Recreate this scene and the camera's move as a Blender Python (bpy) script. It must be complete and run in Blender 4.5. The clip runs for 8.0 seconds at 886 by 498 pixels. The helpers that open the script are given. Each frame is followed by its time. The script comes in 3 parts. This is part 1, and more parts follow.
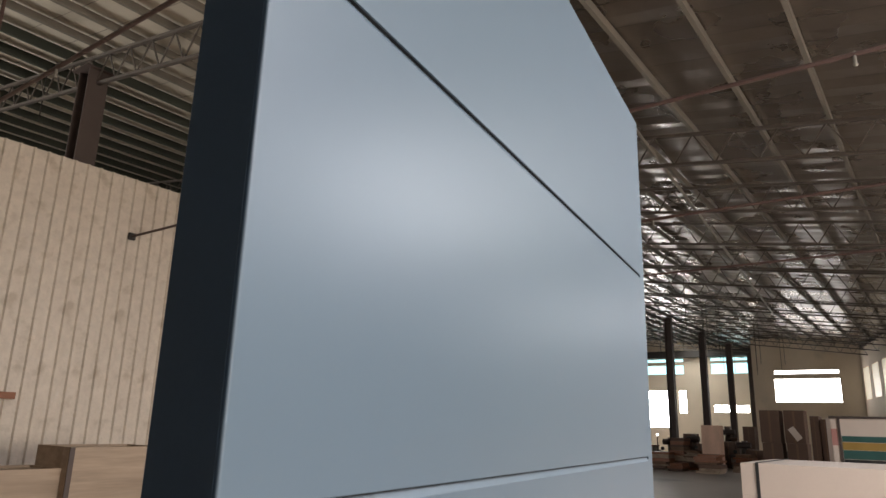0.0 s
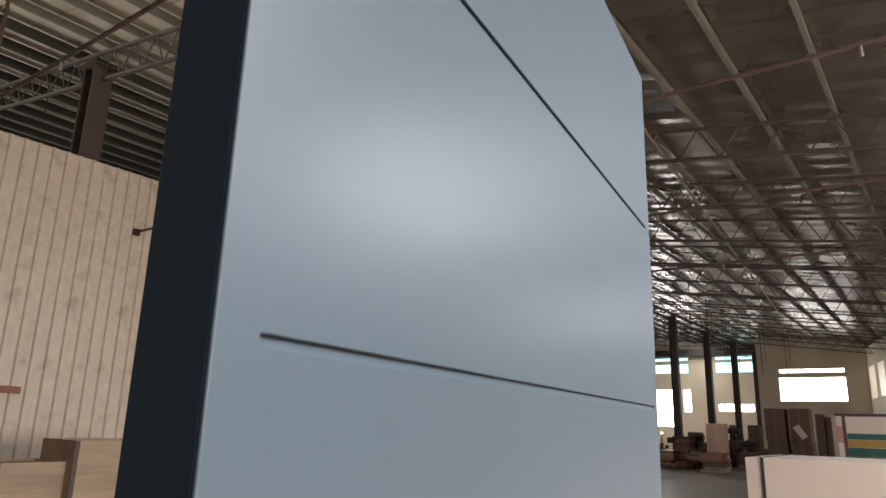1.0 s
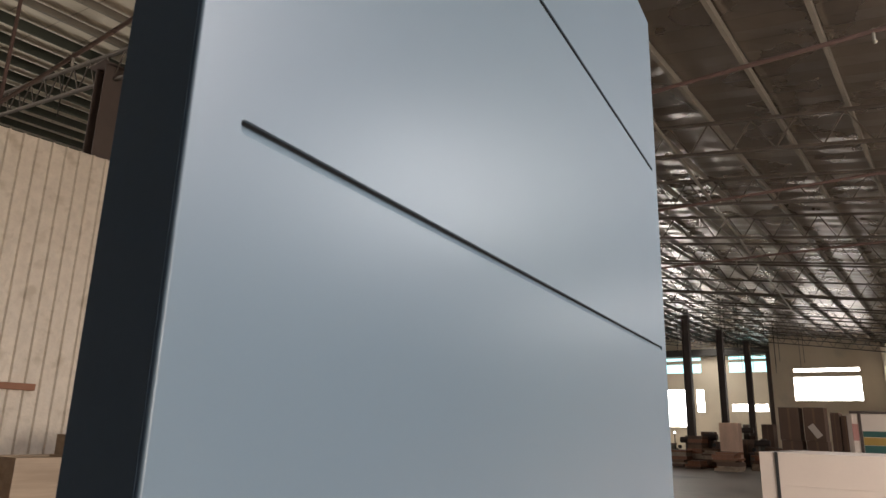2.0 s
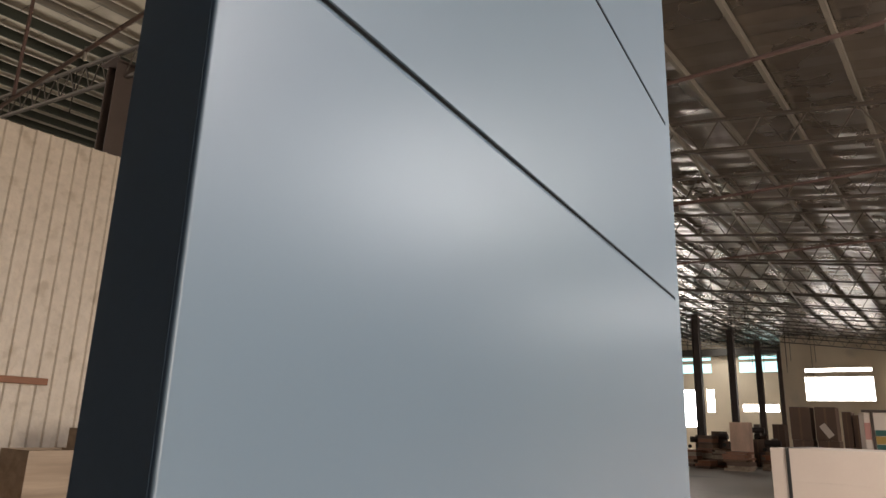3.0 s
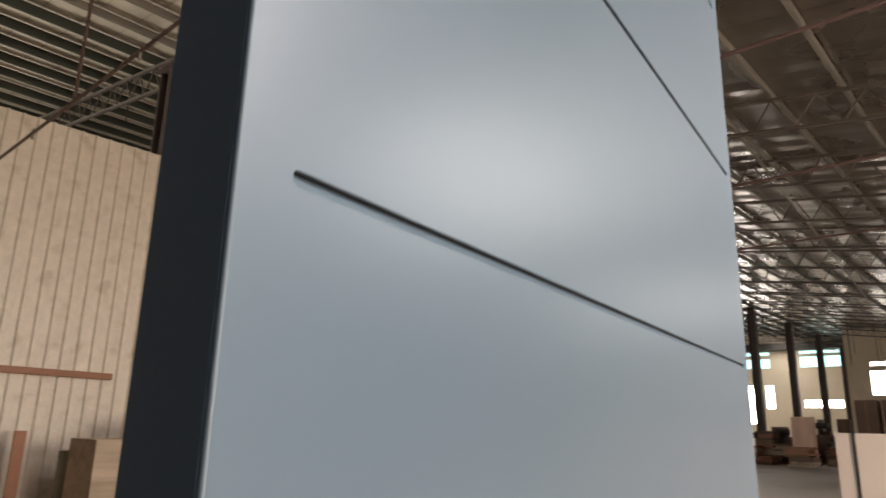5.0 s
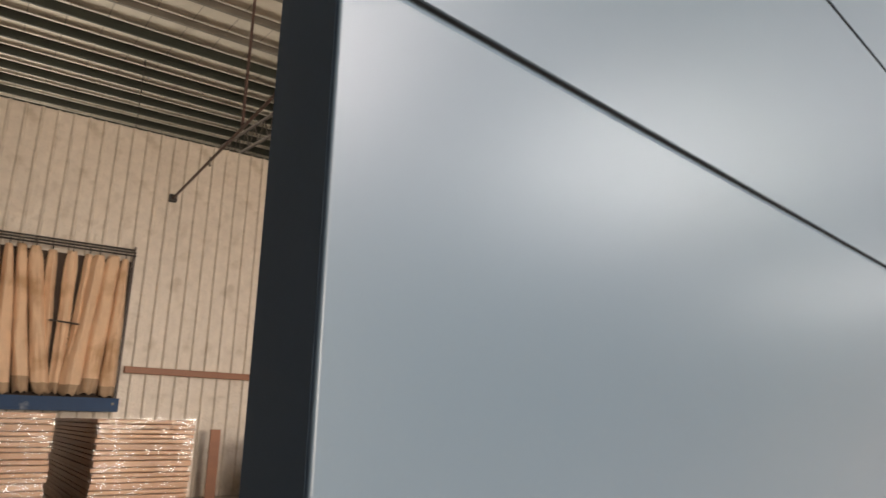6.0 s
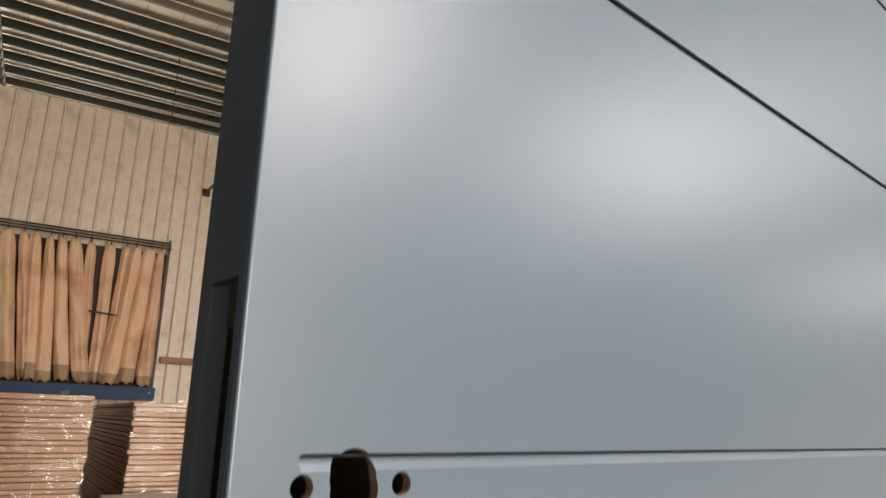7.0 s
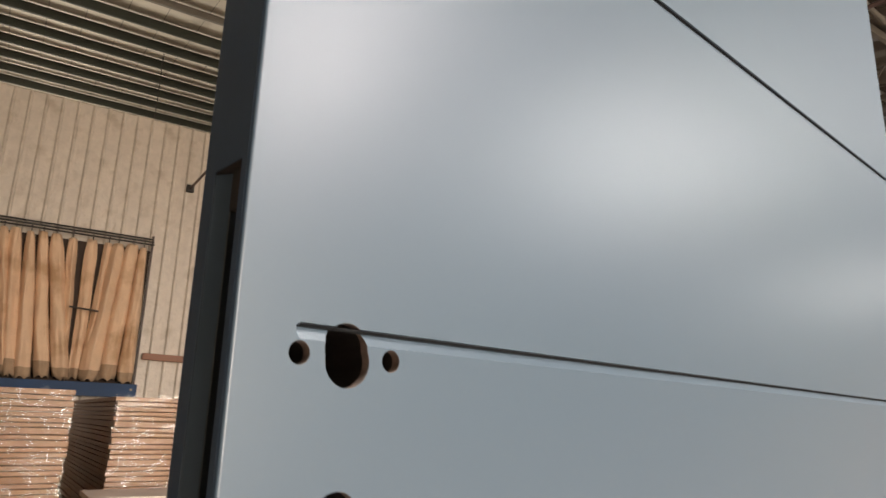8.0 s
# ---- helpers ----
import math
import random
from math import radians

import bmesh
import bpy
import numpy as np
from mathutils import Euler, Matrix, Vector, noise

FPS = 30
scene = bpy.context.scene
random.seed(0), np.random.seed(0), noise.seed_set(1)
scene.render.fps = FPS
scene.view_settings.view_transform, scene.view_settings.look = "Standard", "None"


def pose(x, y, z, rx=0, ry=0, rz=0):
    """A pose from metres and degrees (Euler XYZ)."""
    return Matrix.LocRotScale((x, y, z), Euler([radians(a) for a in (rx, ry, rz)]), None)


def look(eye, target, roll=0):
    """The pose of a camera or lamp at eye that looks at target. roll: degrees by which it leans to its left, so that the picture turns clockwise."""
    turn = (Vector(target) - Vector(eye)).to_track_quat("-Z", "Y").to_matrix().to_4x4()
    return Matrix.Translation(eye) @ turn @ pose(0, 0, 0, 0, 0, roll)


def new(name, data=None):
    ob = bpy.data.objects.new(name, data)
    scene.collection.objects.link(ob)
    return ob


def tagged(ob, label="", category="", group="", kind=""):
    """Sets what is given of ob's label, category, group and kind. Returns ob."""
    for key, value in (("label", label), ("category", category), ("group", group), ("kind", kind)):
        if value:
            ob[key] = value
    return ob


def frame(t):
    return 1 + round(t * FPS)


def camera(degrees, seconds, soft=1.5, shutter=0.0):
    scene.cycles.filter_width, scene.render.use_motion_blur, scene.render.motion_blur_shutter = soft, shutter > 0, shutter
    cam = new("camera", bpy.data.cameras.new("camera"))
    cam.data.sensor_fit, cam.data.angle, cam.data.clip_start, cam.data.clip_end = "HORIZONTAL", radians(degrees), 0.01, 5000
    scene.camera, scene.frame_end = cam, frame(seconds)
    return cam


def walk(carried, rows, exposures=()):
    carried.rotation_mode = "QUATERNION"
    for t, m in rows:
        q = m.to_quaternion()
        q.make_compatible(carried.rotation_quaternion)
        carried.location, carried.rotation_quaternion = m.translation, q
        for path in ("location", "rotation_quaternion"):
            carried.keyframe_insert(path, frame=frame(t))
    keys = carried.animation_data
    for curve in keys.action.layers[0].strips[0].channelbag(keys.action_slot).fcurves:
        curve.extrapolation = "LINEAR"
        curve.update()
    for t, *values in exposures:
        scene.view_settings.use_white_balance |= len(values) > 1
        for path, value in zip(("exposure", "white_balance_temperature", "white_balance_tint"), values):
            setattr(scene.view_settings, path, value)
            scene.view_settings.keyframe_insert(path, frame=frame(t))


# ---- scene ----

PATH = [
    (0.0, -0.1639, -0.2193, 1.5648, 104.528, -1.568, -54.100),
    (0.2, -0.1590, -0.2168, 1.5530, 104.506, -1.583, -54.072),
    (0.5, -0.1526, -0.2130, 1.5294, 104.473, -1.605, -54.031),
    (1.0, -0.1448, -0.2079, 1.4995, 104.483, -1.644, -53.770),
    (1.2, -0.1414, -0.2045, 1.4824, 104.499, -1.631, -53.578),
    (2.3, -0.1110, -0.1985, 1.4058, 104.582, -1.611, -52.605),
    (2.5, -0.1119, -0.1975, 1.3949, 104.572, -1.689, -52.483),
    (2.8, -0.1130, -0.1940, 1.3739, 104.583, -1.754, -52.233),
    (3.0, -0.1105, -0.1893, 1.3579, 104.572, -1.745, -52.102),
    (3.2, -0.1082, -0.1894, 1.3433, 104.619, -1.704, -51.945),
    (3.5, -0.1056, -0.1950, 1.3183, 104.625, -1.719, -51.619),
    (3.8, -0.1023, -0.1945, 1.2913, 104.531, -1.749, -51.242),
    (4.2, -0.1008, -0.1888, 1.2636, 104.489, -1.822, -50.776),
    (5.3, -0.0982, -0.1711, 1.1804, 104.429, -0.933, -43.972),
    (5.5, -0.0961, -0.1679, 1.1709, 104.306, -0.930, -40.177),
    (5.7, -0.0939, -0.1719, 1.1593, 104.379, -0.857, -37.740),
    (6.0, -0.0816, -0.1806, 1.1302, 104.491, -1.070, -34.782),
    (6.5, -0.0666, -0.2063, 1.0803, 104.391, -1.282, -32.837),
    (7.0, -0.0609, -0.2179, 1.0349, 104.260, -1.528, -32.242),
    (7.5, -0.0659, -0.2184, 1.0104, 104.270, -1.438, -32.253),
    (8.0, -0.0655, -0.2259, 0.9900, 104.334, -1.579, -33.565),
]
cam = camera(66.14, 8.0, soft=1.5, shutter=0.5)
walk(cam, [(t, pose(x, y, z, a, b, g)) for t, x, y, z, a, b, g in PATH],
     exposures=[(0.0, 0.22, 6450, 11), (1.2, 0.23, 6550, 11), (4.2, 0.28, 6950, 12), (6.0, 0.47, 6980, 12), (8.0, 0.43, 7020, 12)])

# ---- plan, in metres: hall along +x, sheet-metal partition at +y, door leaf at the origin ----
WALL_Y = 11.0        # inner face of the sheet-metal partition
WALL_TOP = 5.65
ROOF_K = 0.14        # slope of the roof, rising towards and past the partition
RIDGE_Y = 23.6
SIDE_Y = -13.0       # side wall behind the camera
BACK_X = -16.0
END_X = 48.0
FAR_X = 58.0
DOOR_TURN = 8.6
DOOR_W, DOOR_T, DOOR_H = 0.810, 0.040, 2.03


def roof_z(y):
    return 6.52 + ROOF_K * (y if y < RIDGE_Y else 2 * RIDGE_Y - y)


# ---- light ----
world = bpy.data.worlds.new("sky")
scene.world = world
world.use_nodes = True
wn = world.node_tree
sky = wn.nodes.new("ShaderNodeTexSky")
sky.sky_type, sky.sun_disc = "NISHITA", False
sky.sun_elevation, sky.sun_rotation = radians(48), radians(20)
sky.air_density, sky.dust_density = 1.0, 3.0
wn.links.new(sky.outputs[0], wn.nodes["Background"].inputs[0])
wn.nodes["Background"].inputs[1].default_value = 0.15

sun = new("sun", bpy.data.lights.new("sun", "SUN"))
sun.data.energy, sun.data.angle, sun.data.color = 2.0, radians(0.6), (1.0, 0.95, 0.88)
sun.matrix_world = look((0, 0, 0), (-0.25, -0.62, -0.74))


def skylight_lamp(name, x, y, z, sx, sy, watts, aim, color=(0.93, 0.97, 1.0)):
    data = bpy.data.lights.new(name, "AREA")
    data.shape, data.size, data.size_y, data.energy, data.color = "RECTANGLE", sx, sy, watts, color
    lamp = new(name, data)
    lamp.matrix_world = look((x, y, z), aim)
    return lamp


# the clear roof sheets and the open gate that light this side of the hall
skylight_lamp("rooflight_or_fill_lamp", 10.9, -4.8, 5.48, 6.0, 1.8, 615, (10.9, -4.8, 0), (0.96, 0.97, 1.0))
long_light = skylight_lamp("rooflight_or_fill_lamp", 4.85, -6.4, 5.32, 3.2, 0.9, 660, (4.85, -6.4, 0), (1.0, 0.93, 0.95))
long_light.matrix_world = pose(4.85, -6.4, 5.32, 0, 0, -53)
skylight_lamp("rooflight_or_fill_lamp", 26.0, -4.2, 5.60, 8.0, 1.2, 630, (26.0, -4.2, 0), (0.98, 0.97, 0.97))
# unseen fill lamp, added for top light on the door's grooves and edges
skylight_lamp("rooflight_or_fill_lamp", 2.1, -2.4, 5.80, 2.4, 1.5, 300, (2.1, -2.4, 0), (0.98, 0.97, 0.97))
skylight_lamp("rooflight_or_fill_lamp", 53.0, 16.0, 8.30, 8.0, 2.0, 260, (53.0, 16.0, 0), (1.0, 0.98, 0.90))
skylight_lamp("gate_lamp", 3.2, SIDE_Y + 0.25, 2.0, 4.0, 3.6, 1250, (3.2, 0, 1.6), (1.0, 0.89, 0.76))
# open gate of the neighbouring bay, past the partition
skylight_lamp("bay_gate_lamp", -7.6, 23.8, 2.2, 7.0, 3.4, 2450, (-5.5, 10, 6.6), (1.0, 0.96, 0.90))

# ---- materials ----


def material(name, base, rough=0.6, metal=0.0, spread=0.12, size=6.0, fine=60.0, bump=0.15, bump_scale=1.0, coat=0.0,
             stain=None, stain_at=0.62, by_piece=0.0, stretch=(1, 1, 1), rough_spread=0.08, crumple=0.0):
    """Principled surface: two scales of noise in colour, roughness and relief; piece-to-piece change by Random."""
    mat = bpy.data.materials.new(name)
    mat.use_nodes = True
    nt = mat.node_tree
    nodes, link = nt.nodes, nt.links.new
    bsdf = nodes["Principled BSDF"]
    geo = nodes.new("ShaderNodeTexCoord")
    mapping = nodes.new("ShaderNodeMapping")
    mapping.inputs["Scale"].default_value = stretch
    link(geo.outputs["Object"], mapping.inputs[0])
    big, small = nodes.new("ShaderNodeTexNoise"), nodes.new("ShaderNodeTexNoise")
    for tex, s, det in ((big, size, 4), (small, fine, 3)):
        tex.inputs["Scale"].default_value, tex.inputs["Detail"].default_value = s, det
        link(mapping.outputs[0], tex.inputs["Vector"])
    info = nodes.new("ShaderNodeObjectInfo")
    mixed = nodes.new("ShaderNodeMath")
    mixed.operation = "MULTIPLY_ADD"
    link(small.outputs[0], mixed.inputs[0])
    mixed.inputs[1].default_value = 0.4
    link(big.outputs[0], mixed.inputs[2])
    ramp = nodes.new("ShaderNodeMapRange")
    ramp.inputs["From Min"].default_value, ramp.inputs["From Max"].default_value = 0.35, 1.05
    ramp.inputs["To Min"].default_value, ramp.inputs["To Max"].default_value = 1 - spread, 1 + spread
    link(mixed.outputs[0], ramp.inputs[0])
    piece = nodes.new("ShaderNodeMapRange")
    piece.inputs["To Min"].default_value, piece.inputs["To Max"].default_value = 1 - by_piece, 1 + by_piece
    link(info.outputs["Random"], piece.inputs[0])
    gain = nodes.new("ShaderNodeMath")
    gain.operation = "MULTIPLY"
    link(ramp.outputs[0], gain.inputs[0])
    link(piece.outputs[0], gain.inputs[1])
    colour = nodes.new("ShaderNodeMix")
    colour.data_type, colour.blend_type = "RGBA", "MULTIPLY"
    colour.inputs[0].default_value = 1.0
    colour.inputs[6].default_value = (*base, 1)
    link(gain.outputs[0], colour.inputs[7])
    out = colour.outputs[2]
    if stain:
        blot = nodes.new("ShaderNodeTexNoise")
        blot.inputs["Scale"].default_value, blot.inputs["Detail"].default_value = size * 0.6, 6
        link(mapping.outputs[0], blot.inputs["Vector"])
        cut = nodes.new("ShaderNodeMapRange")
        cut.inputs["From Min"].default_value, cut.inputs["From Max"].default_value = stain_at - 0.06, stain_at + 0.1
        link(blot.outputs[0], cut.inputs[0])
        over = nodes.new("ShaderNodeMix")
        over.data_type = "RGBA"
        link(cut.outputs[0], over.inputs[0])
        link(out, over.inputs[6])
        over.inputs[7].default_value = (*stain, 1)
        out = over.outputs[2]
    link(out, bsdf.inputs["Base Color"])
    rr = nodes.new("ShaderNodeMapRange")
    rr.inputs["To Min"].default_value, rr.inputs["To Max"].default_value = max(rough - rough_spread, 0.02), min(rough + rough_spread, 1)
    link(big.outputs[0], rr.inputs[0])
    link(rr.outputs[0], bsdf.inputs["Roughness"])
    bsdf.inputs["Metallic"].default_value = metal
    bsdf.inputs["Coat Weight"].default_value = coat
    if bump:
        relief = nodes.new("ShaderNodeBump")
        relief.inputs["Strength"].default_value, relief.inputs["Distance"].default_value = bump, 0.01 * bump_scale
        link(mixed.outputs[0], relief.inputs["Height"])
        link(relief.outputs[0], bsdf.inputs["Normal"])
    if crumple:
        film = nodes.new("ShaderNodeTexNoise")
        film.inputs["Scale"].default_value, film.inputs["Detail"].default_value, film.inputs["Distortion"].default_value = 9.0, 3, 1.5
        link(mapping.outputs[0], film.inputs["Vector"])
        fold = nodes.new("ShaderNodeBump")
        fold.inputs["Strength"].default_value, fold.inputs["Distance"].default_value = 1.0, crumple
        link(film.outputs[0], fold.inputs["Height"])
        link(fold.outputs[0], bsdf.inputs["Coat Normal"])
        bsdf.inputs["Coat Roughness"].default_value = 0.06
    return mat


def glow_pane(name, colour, strength):
    mat = bpy.data.materials.new(name)
    mat.use_nodes = True
    bsdf = mat.node_tree.nodes["Principled BSDF"]
    bsdf.inputs["Base Color"].default_value = (*colour, 1)
    bsdf.inputs["Roughness"].default_value = 0.4
    bsdf.inputs["Emission Color"].default_value = (*colour, 1)
    bsdf.inputs["Emission Strength"].default_value = strength
    return mat


M_PAINT = material("satin_paint_blue_grey", (0.0755, 0.112, 0.148), rough=0.355, spread=0.02, size=3, fine=900, bump=0.05, bump_scale=0.02, rough_spread=0.02)
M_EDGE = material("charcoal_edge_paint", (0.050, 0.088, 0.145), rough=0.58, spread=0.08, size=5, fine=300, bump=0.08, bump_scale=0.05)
M_EDGE.node_tree.nodes["Principled BSDF"].inputs["Specular IOR Level"].default_value = 0.25
# board core darkened to hold the shade inside the holes and mortise
M_RECESS_SHADE = material("recess_shade_board", (0.038, 0.030, 0.028), rough=0.85, spread=0.3, size=40, fine=300, bump=0.3, bump_scale=0.1)
M_RAW = material("raw_board_core", (0.24, 0.18, 0.15), rough=0.85, spread=0.5, size=40, fine=400, bump=0.5, bump_scale=0.1)
# near-black colour for the shade in the door grooves
M_GROOVE_SHADE = material("black_groove_shade", (0.004, 0.006, 0.009), rough=0.95, size=20)
M_SHEET = material("cream_metal_sheet", (0.66, 0.585, 0.50), rough=0.36, spread=0.13, size=6.5, fine=24, bump=0.8, bump_scale=2.5,
                   stain=(0.52, 0.445, 0.36), stain_at=0.61, rough_spread=0.14, by_piece=0.02)
M_SEAM = material("sheet_seam", (0.13, 0.105, 0.085), rough=0.6, size=5)
M_STEEL = material("dark_painted_steel", (0.035, 0.031, 0.028), rough=0.7, spread=0.2, size=3, fine=40)
M_STEEL_GREEN = material("dull_green_purlin_paint", (0.036, 0.042, 0.031), rough=0.6, spread=0.2, size=3, fine=40)
M_STEEL_BROWN = material("brown_primed_steel", (0.075, 0.054, 0.047), rough=0.6, spread=0.2, size=3, fine=40)
M_STEEL_PALE = material("galvanised_purlin", (0.21, 0.19, 0.16), rough=0.5, metal=0.3, spread=0.15, size=3, fine=40)
M_RED = material("red_oxide_pipe", (0.095, 0.056, 0.047), rough=0.5, spread=0.2, size=4, fine=50)
M_FOIL = material("foil_roof_lining", (0.275, 0.236, 0.198), rough=0.28, metal=0.8, spread=0.15, size=0.9, fine=5, bump=0.06, bump_scale=0.6)
M_TRUSS = material("dusty_lattice_steel", (0.085, 0.07, 0.058), rough=0.6, spread=0.2, size=3, fine=40)
M_LINING = material("pale_board_roof_lining", (0.55, 0.50, 0.41), rough=0.45, metal=0.1, spread=0.1, size=0.9, fine=6, bump=0.2, stain=(0.30, 0.26, 0.20), stain_at=0.66)
M_STRAP = material("black_packing_strap", (0.03, 0.03, 0.03), rough=0.5, size=8)
M_MACHINE = material("greasy_machine_paint", (0.15, 0.125, 0.105), rough=0.5, spread=0.3, size=4, fine=30, stain=(0.16, 0.09, 0.06), stain_at=0.58)
M_INK = material("marker_ink", (0.05, 0.035, 0.03), rough=0.6, size=20)
M_FLOOR = material("worn_concrete", (0.37, 0.32, 0.275), rough=0.55, spread=0.15, size=0.5, fine=12, bump=0.2, stain=(0.2, 0.185, 0.17))
M_PLASTER = material("cream_plaster", (0.76, 0.66, 0.53), rough=0.8, spread=0.08, size=0.6, fine=10, stain=(0.5, 0.45, 0.38), stain_at=0.68)
M_DARKWALL = material("plain_dark_wall", (0.15, 0.15, 0.15), rough=0.85, spread=0.2, size=0.5, fine=8)
M_CARTON = material("film_wrapped_cardboard", (0.27, 0.134, 0.059), rough=0.42, spread=0.10, size=5, fine=26, bump=0.3, bump_scale=1.0, by_piece=0.09, coat=0.3, stretch=(0.45, 1, 1.6), crumple=0.06)
M_CARTON_SIDE = material("shaded_corrugate", (0.20, 0.12, 0.075), rough=0.8, spread=0.2, size=6, fine=80)
M_CANVAS = material("tan_canvas", (0.76, 0.53, 0.355), rough=0.85, spread=0.12, size=4, fine=60, bump=0.5, stain=(0.56, 0.35, 0.205), stain_at=0.60)
M_HEM = material("dusty_canvas_hem", (0.42, 0.29, 0.19), rough=0.9, spread=0.2, size=6, fine=60, bump=0.5)
M_BLUE = material("worn_blue_paint", (0.022, 0.058, 0.135), rough=0.7, spread=0.2, size=6, fine=40, stain=(0.45, 0.47, 0.48), stain_at=0.72)
M_WOOD = material("varnished_timber", (0.26, 0.105, 0.052), rough=0.5, spread=0.25, size=3, fine=40, stretch=(0.15, 1, 1))
M_PLY = material("birch_plywood", (0.36, 0.275, 0.20), rough=0.7, spread=0.32, size=5, fine=30, stretch=(0.12, 1, 1.6), stain=(0.25, 0.185, 0.13), stain_at=0.58)
M_PLY_PALE = material("pale_plywood", (0.64, 0.43, 0.32), rough=0.7, spread=0.2, size=3, fine=30, stretch=(1, 1, 0.3))
M_WHITE = material("white_primed_board", (0.64, 0.55, 0.48), rough=0.5, spread=0.04, size=2, fine=30)
M_DARK = material("black_rubber", (0.02, 0.02, 0.02), rough=0.7, size=5)
M_BROWNBOX = material("dark_brown_carton", (0.14, 0.085, 0.06), rough=0.75, spread=0.12, size=2, fine=30)
M_GREEN = material("green_enamel", (0.03, 0.10, 0.09), rough=0.4, size=3)
M_YELLOW = material("ochre_enamel", (0.36, 0.23, 0.06), rough=0.4, size=3)
M_GREY_ROLL = material("grey_felt", (0.27, 0.26, 0.21), rough=0.9, size=4)
M_PINK = material("faded_red_paint", (0.45, 0.22, 0.19), rough=0.6, size=3)
M_WINDOW = glow_pane("frosted_daylight_pane", (1.0, 0.98, 0.96), 5.5)
M_GATE = glow_pane("open_gate_daylight", (1.0, 0.98, 0.96), 14.0)
M_SIDEPANE = glow_pane("dusty_daylight_pane", (0.92, 0.80, 0.60), 0.36)
M_TEAL = glow_pane("tinted_daylight_pane", (0.45, 0.85, 0.92), 1.6)

# ---- mesh helpers ----


def add_box(bm, x0, x1, y0, y1, z0, z1, bevel=0.0):
    m = Matrix.LocRotScale(((x0 + x1) / 2, (y0 + y1) / 2, (z0 + z1) / 2), None, (abs(x1 - x0), abs(y1 - y0), abs(z1 - z0)))
    made = bmesh.ops.create_cube(bm, size=1, matrix=m)
    if bevel:
        edges = list({e for v in made["verts"] for e in v.link_edges})
        bmesh.ops.bevel(bm, geom=edges, offset=bevel, segments=2, affect="EDGES", profile=0.5)


def add_rod(bm, a, b, r, sides=10, r2=None):
    a, b = Vector(a), Vector(b)
    turn = (b - a).to_track_quat("Z", "Y").to_matrix().to_4x4()
    bmesh.ops.create_cone(bm, cap_ends=True, segments=sides, radius1=r, radius2=r if r2 is None else r2, depth=(b - a).length,
                          matrix=Matrix.Translation((a + b) / 2) @ turn)


def add_bar(bm, a, b, w, h):
    a, b = Vector(a), Vector(b)
    turn = (b - a).to_track_quat("X", "Z").to_matrix().to_4x4()
    bmesh.ops.create_cube(bm, size=1, matrix=Matrix.Translation((a + b) / 2) @ turn @ Matrix.Diagonal(((b - a).length, w, h, 1)))


def mesh_from(name, bm, mats):
    me = bpy.data.meshes.new(name)
    bmesh.ops.recalc_face_normals(bm, faces=bm.faces)
    bm.to_mesh(me)
    bm.free()
    for m in mats if isinstance(mats, (list, tuple)) else [mats]:
        me.materials.append(m)
    return me


def part(name, bm, mat, parent, label=""):
    ob = new(name, mesh_from(name, bm, mat))
    ob.parent = parent
    if label:
        tagged(ob, label)
    return ob


def thing(name, label, category, at=(0, 0, 0), turn=0, group="", kind=""):
    ob = new(name)
    ob.empty_display_size = 0.2
    ob.matrix_world = pose(*at, 0, 0, turn)
    return tagged(ob, label, category, group, kind)


def whole(name, bm, mat, label, category, group="", kind=""):
    return tagged(new(name, mesh_from(name, bm, mat)), label, category, group, kind)


def box_part(name, dims, mat, parent, bevel=0.0, label=""):
    bm = bmesh.new()
    add_box(bm, *dims, bevel)
    return part(name, bm, mat, parent, label)


def box_whole(name, dims, mat, label, category, kind="", group=""):
    bm = bmesh.new()
    add_box(bm, *dims)
    return whole(name, bm, mat, label, category, group, kind)


# ---- floor, walls, roof ----
box_whole("floor", (BACK_X, FAR_X + 1, SIDE_Y, 24, -0.2, 0), M_FLOOR, "grey worn concrete warehouse floor", "floor", "structure")


def wall_with_openings(name, axis, at, thick, a0, a1, z0, z1, holes, mat, label):
    """A wall of real thickness along one axis, with rectangular openings (a0, a1, z0, z1) that go through it."""
    bm = bmesh.new()
    cuts_a = sorted({a0, a1, *[h[0] for h in holes], *[h[1] for h in holes]})
    cuts_z = sorted({z0, z1, *[h[2] for h in holes], *[h[3] for h in holes]})
    for p, q in zip(cuts_a, cuts_a[1:]):
        for r, s in zip(cuts_z, cuts_z[1:]):
            m, n = (p + q) / 2, (r + s) / 2
            if any(h[0] < m < h[1] and h[2] < n < h[3] for h in holes):
                continue
            add_box(bm, *((at, at + thick, p, q) if axis == "y" else (p, q, at, at + thick)), r, s)
    bmesh.ops.remove_doubles(bm, verts=bm.verts, dist=0.0005)
    return whole(name, bm, mat, label, "wall", "", "structure")


END_HOLES = [(4.93, 8.63, 3.56, 5.0), (4.95, 8.58, 5.31, 5.53)]
wall_with_openings("wall_end", "y", END_X, 0.3, 3.75, 9.87, 0, 7.6, END_HOLES, M_PLASTER, "cream plastered end wall with a wide high window")
box_whole("wall_return", (END_X + 0.3, FAR_X, 9.57, 9.87, 0, 7.75), M_PLASTER, "cream plastered return wall beside the columns", "wall", "structure")
FAR_HOLES = [(17.3, 20.6, 7.25, 7.48), (12.0, 15.1, 7.25, 7.48), (18.4, 23.0, 1.9, 4.87), (17.2, 17.8, 3.1, 4.87), (17.3, 20.6, 6.24, 6.95), (12.0, 15.1, 6.22, 7.03), (12.4, 15.05, 3.18, 3.72)]
